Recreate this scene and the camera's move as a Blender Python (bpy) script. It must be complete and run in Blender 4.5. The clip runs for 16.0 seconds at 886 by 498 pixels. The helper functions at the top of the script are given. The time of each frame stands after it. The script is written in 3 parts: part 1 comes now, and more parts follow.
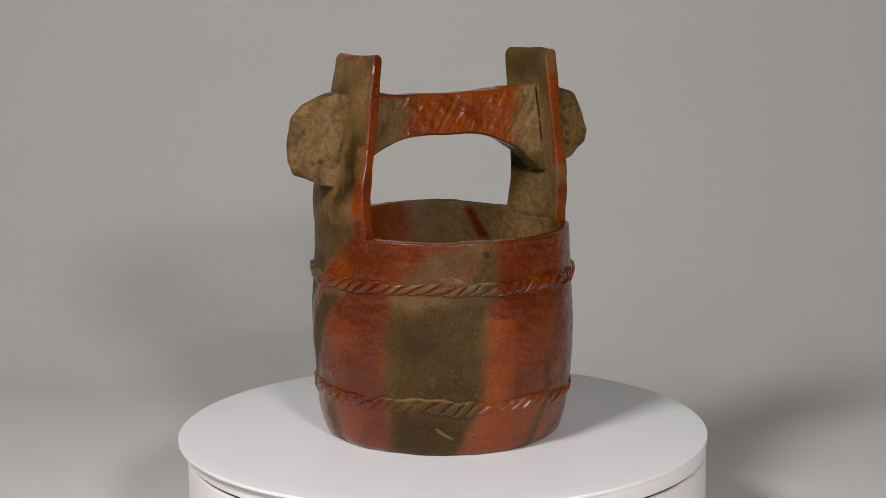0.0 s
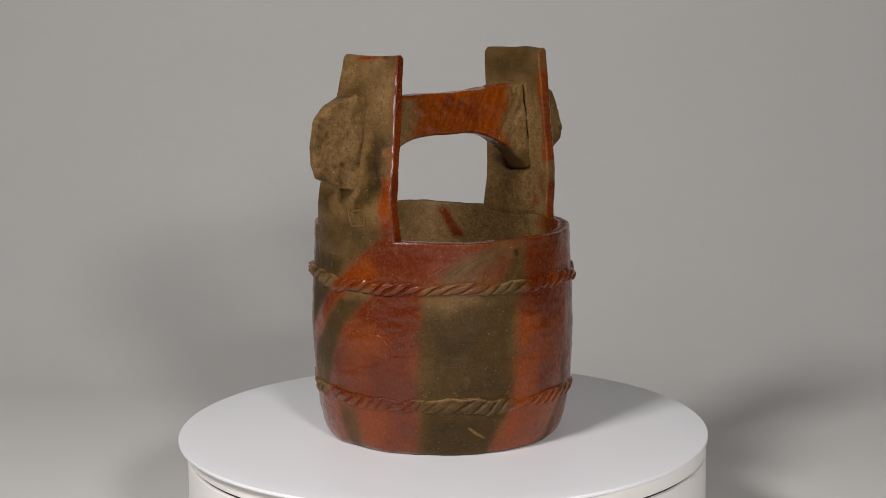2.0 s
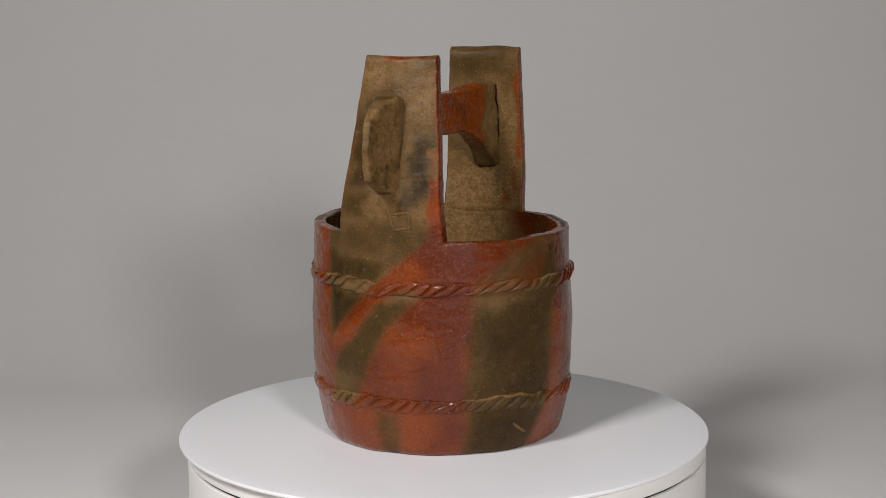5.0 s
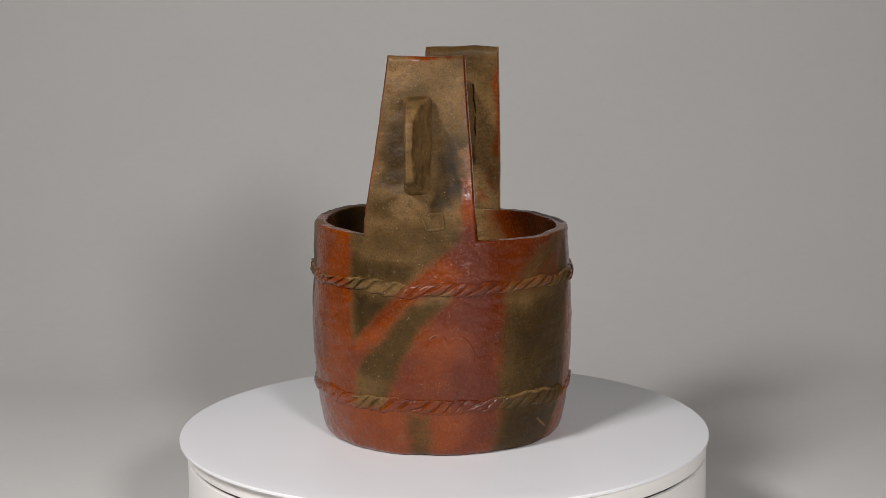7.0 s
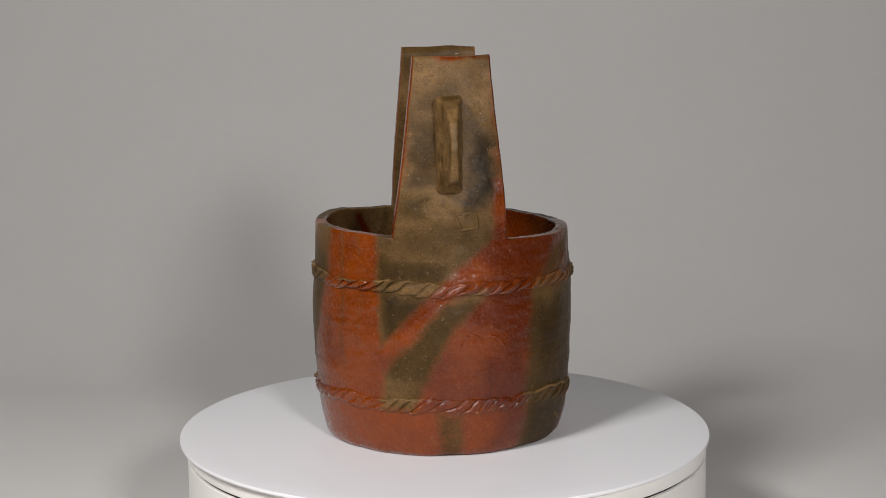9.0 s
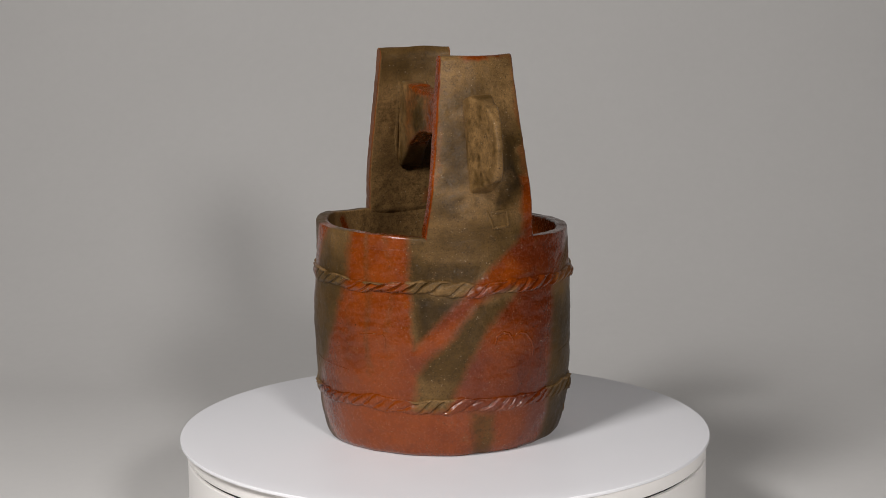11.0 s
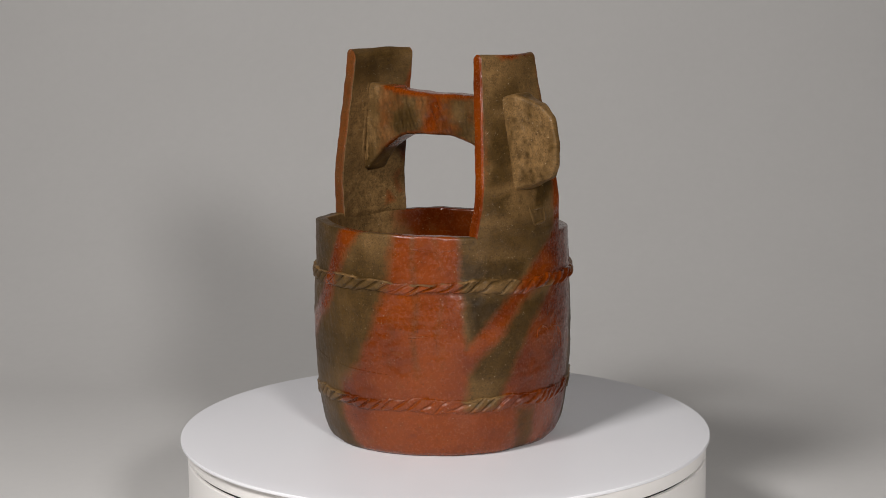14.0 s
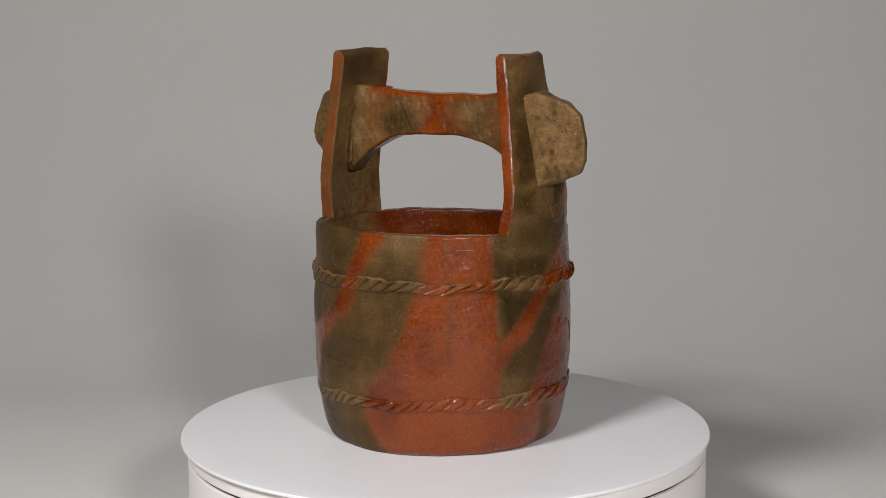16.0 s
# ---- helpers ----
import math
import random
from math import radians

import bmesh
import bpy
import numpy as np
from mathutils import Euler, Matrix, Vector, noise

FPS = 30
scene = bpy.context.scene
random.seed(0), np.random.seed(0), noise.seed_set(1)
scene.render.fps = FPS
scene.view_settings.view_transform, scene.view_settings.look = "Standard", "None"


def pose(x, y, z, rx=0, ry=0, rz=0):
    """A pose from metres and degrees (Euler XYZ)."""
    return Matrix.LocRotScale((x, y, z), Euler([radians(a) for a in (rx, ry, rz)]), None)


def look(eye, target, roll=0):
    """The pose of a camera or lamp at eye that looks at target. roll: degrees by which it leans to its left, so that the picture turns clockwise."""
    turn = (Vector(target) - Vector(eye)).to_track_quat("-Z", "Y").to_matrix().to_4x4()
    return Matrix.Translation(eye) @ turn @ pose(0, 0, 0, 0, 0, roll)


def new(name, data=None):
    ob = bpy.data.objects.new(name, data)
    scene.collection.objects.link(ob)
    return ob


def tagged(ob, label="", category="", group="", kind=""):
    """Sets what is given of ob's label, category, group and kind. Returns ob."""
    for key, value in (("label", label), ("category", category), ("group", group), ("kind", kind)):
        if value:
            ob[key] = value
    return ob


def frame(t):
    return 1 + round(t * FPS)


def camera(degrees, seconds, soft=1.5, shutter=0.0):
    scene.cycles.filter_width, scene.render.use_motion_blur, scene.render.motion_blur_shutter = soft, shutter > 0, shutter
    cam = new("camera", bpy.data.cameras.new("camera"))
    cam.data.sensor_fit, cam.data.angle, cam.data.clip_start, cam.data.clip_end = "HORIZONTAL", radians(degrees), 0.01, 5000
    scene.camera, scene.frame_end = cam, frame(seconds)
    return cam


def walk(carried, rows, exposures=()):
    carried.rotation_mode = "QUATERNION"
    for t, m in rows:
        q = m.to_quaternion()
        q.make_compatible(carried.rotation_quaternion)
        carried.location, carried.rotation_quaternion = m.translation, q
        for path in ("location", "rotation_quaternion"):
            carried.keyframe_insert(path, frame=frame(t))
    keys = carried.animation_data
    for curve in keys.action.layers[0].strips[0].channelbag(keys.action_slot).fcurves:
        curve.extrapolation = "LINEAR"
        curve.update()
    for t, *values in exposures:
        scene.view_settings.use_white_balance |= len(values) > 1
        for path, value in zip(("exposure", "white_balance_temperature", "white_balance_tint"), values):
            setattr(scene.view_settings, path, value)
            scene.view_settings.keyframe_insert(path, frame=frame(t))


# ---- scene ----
cam = camera(30.11, 16.0, soft=0.5)
EYE = (0.0, -1.223, 0.332)
YAW, PITCH, ROLL = radians(0.04), radians(9.093), -0.547
AIM = (EYE[0] + math.sin(YAW) * math.cos(PITCH), EYE[1] + math.cos(YAW) * math.cos(PITCH), EYE[2] - math.sin(PITCH))
walk(cam, [(0.0, look(EYE, AIM, ROLL)), (16.0, look(EYE, AIM, ROLL))])
SPIN = 7.182        # degrees a second, counter-clockwise from above
MIDDLE = 8.0        # the moment at which one post faces the camera

# ---- light ----
world = bpy.data.worlds.new("studio")
world.use_nodes = True
world.node_tree.nodes["Background"].inputs[0].default_value = (0.5, 0.5, 0.5, 1)
world.node_tree.nodes["Background"].inputs[1].default_value = 0.0
scene.world = world
scene.view_settings.exposure = 0.0


def softbox(name, place, target, width, height, watts, colour, spread):
    lamp = bpy.data.lights.new(name, "AREA")
    lamp.shape, lamp.size, lamp.size_y = "RECTANGLE", width, height
    lamp.energy, lamp.color, lamp.spread = watts, colour, radians(spread)
    ob = new(name, lamp)
    ob.matrix_world = look(place, target)
    return tagged(ob, kind="structure")


softbox("softbox_key", (-0.745, -1.04, 1.10), (0, -0.10, -0.05), 0.30, 0.30, 13.1, (1.0, 0.975, 0.96), 150)
softbox("softbox_fill", (0.42, -1.42, 0.66), (0.02, -0.10, -0.05), 0.21, 0.21, 8.7, (1.0, 0.975, 0.96), 150)


# ---- materials ----
def material(name):
    m = bpy.data.materials.new(name)
    m.use_nodes = True
    return m, m.node_tree.nodes, m.node_tree.links, m.node_tree.nodes["Principled BSDF"]


def noise_node(nodes, links, coord, scale, detail=4.0, rough=0.55, stretch=None):
    n = nodes.new("ShaderNodeTexNoise")
    n.inputs["Scale"].default_value, n.inputs["Detail"].default_value, n.inputs["Roughness"].default_value = scale, detail, rough
    if stretch:
        mp = nodes.new("ShaderNodeMapping")
        mp.inputs["Scale"].default_value = stretch
        links.new(coord, mp.inputs["Vector"])
        coord = mp.outputs[0]
    links.new(coord, n.inputs["Vector"])
    return n.outputs["Fac"]


def math_node(nodes, links, op, a, b=0.0, c=0.0, clamp=False):
    n = nodes.new("ShaderNodeMath")
    n.operation, n.use_clamp = op, clamp
    for i, v in enumerate((a, b, c)):
        if isinstance(v, (int, float)):
            n.inputs[i].default_value = v
        else:
            links.new(v, n.inputs[i])
    return n.outputs[0]


def span(nodes, links, v, lo, hi, to0=0.0, to1=1.0, smooth=True):
    n = nodes.new("ShaderNodeMapRange")
    n.interpolation_type = "SMOOTHSTEP" if smooth else "LINEAR"
    links.new(v, n.inputs[0])
    for i, x in enumerate((lo, hi, to0, to1)):
        n.inputs[i + 1].default_value = x
    return n.outputs[0]


def mix_colour(nodes, links, fac, a, b, blend="MIX"):
    n = nodes.new("ShaderNodeMix")
    n.data_type, n.blend_type = "RGBA", blend
    for sock, v in ((n.inputs[0], fac), (n.inputs[6], a), (n.inputs[7], b)):
        if isinstance(v, (int, float)):
            sock.default_value = v
        elif isinstance(v, tuple):
            sock.default_value = (*v, 1)
        else:
            links.new(v, sock)
    return n.outputs[2]


def clay():
    """Unglazed wood-fired stoneware: olive ash ground, red fire marks, soot, grit and pits."""
    m, nodes, links, bsdf = material("wood_fired_clay")
    pos = nodes.new("ShaderNodeTexCoord").outputs["Object"]

    def attr(name):
        a = nodes.new("ShaderNodeAttribute")
        a.attribute_name = name
        return a.outputs["Fac"]

    # The second one also carries the shade painted on the bucket's inner wall.
    flame, soot_shade, warm = attr("redness"), attr("soot_shade"), attr("warm")
    broad = noise_node(nodes, links, pos, 38, 5)
    patch = noise_node(nodes, links, pos, 95, 6, 0.62)
    fine = noise_node(nodes, links, pos, 420, 5, 0.65)
    grit = noise_node(nodes, links, pos, 1100, 3, 0.6)
    # where the fire has turned the clay red
    f = math_node(nodes, links, "ADD", flame, math_node(nodes, links, "MULTIPLY", math_node(nodes, links, "SUBTRACT", patch, 0.5), 0.45))
    f = math_node(nodes, links, "ADD", f, math_node(nodes, links, "MULTIPLY", math_node(nodes, links, "SUBTRACT", fine, 0.5), 0.35))
    red_fac = span(nodes, links, f, 0.08, 0.92, 0.0, 1.0, False)
    s = math_node(nodes, links, "ADD", soot_shade, math_node(nodes, links, "MULTIPLY", math_node(nodes, links, "SUBTRACT", patch, 0.5), 1.15))
    s = math_node(nodes, links, "ADD", s, math_node(nodes, links, "MULTIPLY", math_node(nodes, links, "SUBTRACT", fine, 0.5), 0.55))
    olive = mix_colour(nodes, links, span(nodes, links, s, -0.9, 0.25), PALE, OLIVE)
    olive = mix_colour(nodes, links, span(nodes, links, s, 0.15, 1.15), olive, SOOT)
    w = math_node(nodes, links, "ADD", warm, math_node(nodes, links, "MULTIPLY", math_node(nodes, links, "SUBTRACT", broad, 0.5), 1.6))
    red = mix_colour(nodes, links, span(nodes, links, w, -0.35, 0.95), MAROON, ORANGE)
    red = mix_colour(nodes, links, span(nodes, links, fine, 0.55, 0.8, 0.0, 0.15), red, MAROON)
    col = mix_colour(nodes, links, red_fac, olive, red)
    # ash bloom, pits, pale grit
    col = mix_colour(nodes, links, span(nodes, links, patch, 0.56, 0.78, 0.0, 0.22), col, PALE)
    col = mix_colour(nodes, links, span(nodes, links, grit, 0.29, 0.38, 0.7, 0.0), col, (0.02, 0.012, 0.008))
    vor = nodes.new("ShaderNodeTexVoronoi")
    vor.inputs["Scale"].default_value = 330
    links.new(pos, vor.inputs["Vector"])
    keep = math_node(nodes, links, "GREATER_THAN", noise_node(nodes, links, pos, 260, 2), 0.56)
    dot = math_node(nodes, links, "MULTIPLY", span(nodes, links, vor.outputs["Distance"], 0.08, 0.17, 1.0, 0.0), keep)
    col = mix_colour(nodes, links, math_node(nodes, links, "MULTIPLY", dot, 0.5), col, (0.42, 0.33, 0.22))
    tiny = nodes.new("ShaderNodeTexVoronoi")
    tiny.inputs["Scale"].default_value = 620
    links.new(pos, tiny.inputs["Vector"])
    sand = math_node(nodes, links, "MULTIPLY", span(nodes, links, tiny.outputs["Distance"], 0.12, 0.24, 1.0, 0.0), span(nodes, links, noise_node(nodes, links, pos, 180, 3), 0.48, 0.66))
    col = mix_colour(nodes, links, math_node(nodes, links, "MULTIPLY", sand, 0.36), col, (0.34, 0.25, 0.15))
    tone = math_node(nodes, links, "MULTIPLY_ADD", fine, 0.55, math_node(nodes, links, "MULTIPLY", grit, 0.45))
    wheel = noise_node(nodes, links, pos, 1.0, 4, 0.6, (16, 16, 620))
    mottle = noise_node(nodes, links, pos, 190, 4, 0.6)
    tone = math_node(nodes, links, "MULTIPLY_ADD", math_node(nodes, links, "SUBTRACT", wheel, 0.5), 0.13, tone)
    tone = math_node(nodes, links, "MULTIPLY_ADD", math_node(nodes, links, "SUBTRACT", mottle, 0.5), 0.42, tone)
    value = nodes.new("ShaderNodeCombineColor")
    for i in range(3):
        links.new(math_node(nodes, links, "ADD", 1.0, math_node(nodes, links, "MULTIPLY", span(nodes, links, tone, 0.36, 0.64, -0.42, 0.34, False), span(nodes, links, red_fac, 0, 1, 1.0, 0.32))), value.inputs[i])
    col = mix_colour(nodes, links, 1.0, col, value.outputs[0], "MULTIPLY")
    # open pits, dark inside
    hole = nodes.new("ShaderNodeTexVoronoi")
    hole.inputs["Scale"].default_value = 210
    links.new(pos, hole.inputs["Vector"])
    sparse = math_node(nodes, links, "GREATER_THAN", noise_node(nodes, links, pos, 150, 2), 0.60)
    pit = math_node(nodes, links, "MULTIPLY", span(nodes, links, hole.outputs["Distance"], 0.05, 0.12, 1.0, 0.0), sparse)
    col = mix_colour(nodes, links, math_node(nodes, links, "MULTIPLY", pit, 0.72), col, (0.014, 0.008, 0.005))
    links.new(col, bsdf.inputs["Base Color"])
    rough = math_node(nodes, links, "ADD", span(nodes, links, fine, 0.3, 0.7, -0.08, 0.10), span(nodes, links, red_fac, 0, 1, 0.46, 0.22))
    rough = math_node(nodes, links, "SUBTRACT", rough, math_node(nodes, links, "MULTIPLY", math_node(nodes, links, "MAXIMUM", dot, sand), 0.16))
    links.new(rough, bsdf.inputs["Roughness"])
    links.new(span(nodes, links, red_fac, 0, 1, 0.12, 0.30), bsdf.inputs["Specular IOR Level"])
    soft = noise_node(nodes, links, pos, 420, 1.5, 0.5)
    h = math_node(nodes, links, "MULTIPLY_ADD", soft, 0.5, math_node(nodes, links, "MULTIPLY", patch, 0.4))
    h = math_node(nodes, links, "MULTIPLY_ADD", wheel, 0.04, h)
    h = math_node(nodes, links, "MULTIPLY_ADD", mottle, 0.5, h)
    h = math_node(nodes, links, "MULTIPLY_ADD", pit, -0.9, h)
    h = math_node(nodes, links, "MULTIPLY_ADD", dot, 0.8, h)
    h = math_node(nodes, links, "MULTIPLY_ADD", sand, 0.4, h)
    bump = nodes.new("ShaderNodeBump")
    bump.inputs["Strength"].default_value, bump.inputs["Distance"].default_value = 0.45, 0.0010
    links.new(h, bump.inputs["Height"])
    links.new(bump.outputs[0], bsdf.inputs["Normal"])
    # a thin natural ash glaze that glints on the grains
    grain = noise_node(nodes, links, pos, 620, 1.0, 0.5)
    g = math_node(nodes, links, "MULTIPLY_ADD", grain, 1.3, math_node(nodes, links, "MULTIPLY", h, 0.7))
    glint = nodes.new("ShaderNodeBump")
    glint.inputs["Strength"].default_value, glint.inputs["Distance"].default_value = 0.62, 0.0011
    links.new(g, glint.inputs["Height"])
    links.new(span(nodes, links, red_fac, 0, 1, 0.09, 0.24), bsdf.inputs["Coat Weight"])
    bsdf.inputs["Coat Roughness"].default_value = 0.09
    links.new(glint.outputs[0], bsdf.inputs["Coat Normal"])
    return m


PALE, OLIVE, SOOT = (0.158, 0.089, 0.033), (0.052, 0.0278, 0.0068), (0.0100, 0.0062, 0.0022)
MAROON, ORANGE = (0.088, 0.0126, 0.0009), (0.190, 0.0345, 0.0008)
CLAY = clay()


def plain(name, colour, rough, grain=0.02, scale=60.0, bump=0.0, specular=0.5):
    m, nodes, links, bsdf = material(name)
    pos = nodes.new("ShaderNodeTexCoord").outputs["Object"]
    a, b = noise_node(nodes, links, pos, scale, 5), noise_node(nodes, links, pos, scale / 14, 3)
    v = math_node(nodes, links, "MULTIPLY_ADD", a, grain, math_node(nodes, links, "MULTIPLY_ADD", b, grain, 1.0 - grain))
    dark = tuple(c * (1 - 2 * grain) for c in colour)
    col = mix_colour(nodes, links, span(nodes, links, v, 1 - grain, 1 + grain), dark, colour)
    links.new(col, bsdf.inputs["Base Color"])
    links.new(span(nodes, links, a, 0.3, 0.7, rough - 0.04, rough + 0.04), bsdf.inputs["Roughness"])
    bsdf.inputs["Specular IOR Level"].default_value = specular
    if bump:
        bn = nodes.new("ShaderNodeBump")
        bn.inputs["Strength"].default_value, bn.inputs["Distance"].default_value = 0.4, bump
        links.new(a, bn.inputs["Height"])
        links.new(bn.outputs[0], bsdf.inputs["Normal"])
    return m


PAPER = plain("seamless_paper", (0.76, 0.742, 0.722), 0.85, 0.03, 90, 0.0003, 0.2)
ACRYLIC = plain("matt_white_acrylic", (0.80, 0.795, 0.82), 0.45, 0.008, 30, 0.0, 0.4)
PLASTIC = plain("white_plastic", (0.80, 0.775, 0.75), 0.42, 0.015, 40, 0.0, 0.45)
RUBBER = plain("black_gap", (0.015, 0.014, 0.014), 0.7, 0.05, 60)
WALL = plain("studio_paint", (0.10, 0.098, 0.096), 0.8, 0.03, 20, 0.0005, 0.3)


# ---- mesh helpers ----
def part(name, data, mat, parent=None, label=""):
    ob = new(name, data)
    data.materials.append(mat)
    if parent is not None:
        ob.parent = parent
    return tagged(ob, label)


def mesh_from(name, verts, faces, smooth=True, **layers):
    me = bpy.data.meshes.new(name)
    me.from_pydata(np.asarray(verts).reshape(-1, 3).tolist(), [], faces)
    for key, values in layers.items():
        a = me.attributes.new(key, "FLOAT", "POINT")
        a.data.foreach_set("value", np.asarray(values, dtype=np.float32).ravel())
    if smooth:
        me.polygons.foreach_set("use_smooth", [True] * len(me.polygons))
    me.update()
    return me


def grid_faces(nu, nv, wrap_u=False, wrap_v=False):
    """Quads of a grid whose vertex (i, j) has the index i * nv + j."""
    faces = []
    for i in range(nu if wrap_u else nu - 1):
        a, b = i * nv, ((i + 1) % nu) * nv
        for j in range(nv if wrap_v else nv - 1):
            k = (j + 1) % nv
            faces.append((a + j, b + j, b + k, a + k))
    return faces


RNG = np.random.RandomState(7)
WAVES = RNG.normal(size=(5, 28, 3)), RNG.uniform(0, 6.283, (5, 28))


def ripple(p, size, k=0):
    """Smooth noise about zero over points, with features of about that size in metres."""
    d = WAVES[0][k] * (2.6 / size)
    return np.sin(p @ d.T + WAVES[1][k]).sum(-1) / 5.3


def smooth(lo, hi, v):
    t = np.clip((v - lo) / (hi - lo), 0, 1)
    return t * t * (3 - 2 * t)


def inside(px, py, poly, soft):
    """1 well inside the polygon, 0 well outside, with an edge that soft."""
    best = np.full(px.shape, 1e9)
    odd = np.zeros(px.shape, bool)
    for (ax, ay), (bx, by) in zip(poly, poly[1:] + poly[:1]):
        ex, ey = bx - ax, by - ay
        t = np.clip(((px - ax) * ex + (py - ay) * ey) / (ex * ex + ey * ey + 1e-12), 0, 1)
        best = np.minimum(best, np.hypot(px - ax - t * ex, py - ay - t * ey))
        cross = (ay > py) != (by > py)
        odd ^= cross & (px < (bx - ax) * (py - ay) / (by - ay + 1e-12) + ax)
    return smooth(-soft, soft, np.where(odd, best, -best))


# ---- setting ----
def unseen_room():
    # Invented enclosure out of view; its dim paint sets how much light bounces back.
    def slab(name, x0, x1, y0, y1, z0, z1):
        v = [(x, y, z) for x in (x0, x1) for y in (y0, y1) for z in (z0, z1)]
        f = [(0, 1, 3, 2), (4, 6, 7, 5), (0, 4, 5, 1), (2, 3, 7, 6), (0, 2, 6, 4), (1, 5, 7, 3)]
        return tagged(part(name, mesh_from(name, v, f, False), WALL), "plain painted unseen added studio " + name.split("_")[0], kind="structure")
    slab("floor", -2.4, 2.4, -3.2, 2.0, -0.20, -0.104)
    slab("ceiling", -2.4, 2.4, -3.2, 2.0, 2.3, 2.4)
    slab("wall_north", -2.4, 2.4, 2.0, 2.1, -0.2, 2.4)
    slab("wall_south", -2.4, 2.4, -3.3, -3.2, -0.2, 2.4)
    slab("wall_east", 2.4, 2.5, -3.3, 2.1, -0.2, 2.4)
    slab("wall_west", -2.5, -2.4, -3.3, 2.1, -0.2, 2.4)


FLOOR = -0.10


def backdrop():
    """One sheet of seamless paper: flat on the floor, swept up into a wall behind."""
    bend, start = 0.72, 0.52
    line = [(-1.6 + 0.1 * i, FLOOR) for i in range(20)] + [(start * 0.8, FLOOR)]
    line += [(start + bend * math.sin(a), FLOOR + bend * (1 - math.cos(a))) for a in np.linspace(0, math.pi / 2, 40)]
    line += [(start + bend + 0.012 * i, FLOOR + bend + 0.1 * i) for i in range(1, 18)]
    xs = np.linspace(-1.35, 1.35, 55)
    v = np.array([[(x, y, z) for y, z in line] for x in xs])
    v[..., 1] += 0.002 * ripple(v, 0.5) * smooth(0.3, 0.8, v[..., 1])
    n = len(line)
    back = v.copy()
    back[..., 2] -= 0.002
    back[..., 1] += 0.002
    faces = grid_faces(len(xs), n)
    off = len(xs) * n
    faces += [tuple(off + q for q in reversed(f)) for f in faces]
    me = mesh_from("backdrop", np.concatenate([v.reshape(-1, 3), back.reshape(-1, 3)]), faces)
    tagged(part("backdrop", me, PAPER), "warm grey seamless paper sweep rising behind the turntable", "backdrop", kind="structure")


# ---- turntable ----
def drum(name, radius, z0, z1, bevel, centre=(0, 0), n=192, cap=True):
    """A turned round slab with rounded edges."""
    prof = [(0.0, z0), (radius - bevel, z0)]
    prof += [(radius - bevel + bevel * math.sin(a), z0 + bevel - bevel * math.cos(a)) for a in np.linspace(0.2, math.pi / 2, 5)]
    prof += [(radius - bevel + bevel * math.cos(a), z1 - bevel + bevel * math.sin(a)) for a in np.linspace(0, math.pi / 2, 6)]
    prof += [(radius * 0.9, z1), (radius * 0.5, z1), (0.0, z1)]
    ang = np.linspace(0, 2 * math.pi, n, endpoint=False)
    v = np.array([[(centre[0] + max(r, 1e-5) * math.cos(a), centre[1] + max(r, 1e-5) * math.sin(a), z) for r, z in prof] for a in ang])
    return mesh_from(name, v, grid_faces(n, len(prof), True))


def turntable():
    table = new("turntable")
    table.location = (0.0024, 0, FLOOR)
    tagged(table, "round white plastic motorised display turntable on the paper", "turntable")
    part("base", drum("base", 0.1963, 0.0, 0.0842, 0.0012), PLASTIC, table)
    part("gap_ring", drum("gap_ring", 0.1935, 0.0838, 0.0868, 0.0002), RUBBER, table, "dark recessed gap under the platter")
    platter = part("platter", drum("platter", 0.1963, 0.0864, 0.0973, 0.001), PLASTIC, table)
    disc = part("display_disc", drum("display_disc", 0.2, -0.0026, 0.0, 0.0007, (0.0006, -0.0011)), ACRYLIC)
    tagged(disc, "thin matt white acrylic disc lying on the turntable", "disc")
    return platter, disc


# ---- the bucket ----
PROFILE_Z = np.array([0.0, 0.003, 0.0065, 0.0105, 0.0232, 0.0408, 0.0584, 0.0847, 0.0977, 0.1107, 0.1409, 0.165, 0.2])
PROFILE_R = np.array([0.0855, 0.0880, 0.0893, 0.0905, 0.0931, 0.0950, 0.0964, 0.0971, 0.0969, 0.0963, 0.0947, 0.0940, 0.0935])


def profile(z):
    fine = np.linspace(0, 0.2, 401)
    r = np.interp(fine, PROFILE_Z, PROFILE_R)
    pad = np.pad(r, 8, mode="edge")
    soft = np.convolve(pad, np.ones(17) / 17, "valid")
    soft = np.where(fine < 0.012, r, soft)
    return np.interp(z, fine, soft)


def wall(theta, z):
    """The outer radius of the body, slightly out of round and uneven."""
    r = profile(z) * (1 + 0.008 * (np.cos(2 * (theta - radians(52))) + 0.24))
    p = np.stack([0.095 * np.cos(theta), 0.095 * np.sin(theta), z], -1)
    return r + 0.00045 * ripple(p, 0.06, 0) + 0.00022 * ripple(p, 0.016, 1) + 0.00008 * ripple(p * np.array([1, 1, 6]), 0.03, 2) + 0.0001 * ripple(p, 0.0055, 3) - 0.0008 * ripple(p, 0.03, 4) * np.exp(-z / 0.005)


def rim_height(theta):
    p = np.stack([0.095 * np.cos(theta), 0.095 * np.sin(theta), 0 * theta], -1)
    return 0.1572 - 0.0028 * np.cos(theta) + 0.0022 * np.exp(-((theta - 2.6) / 0.6) ** 2) + 0.0006 * ripple(p, 0.03, 3) + 0.00016 * ripple(p, 0.01, 4) + 0.00006 * ripple(p, 0.004, 2)


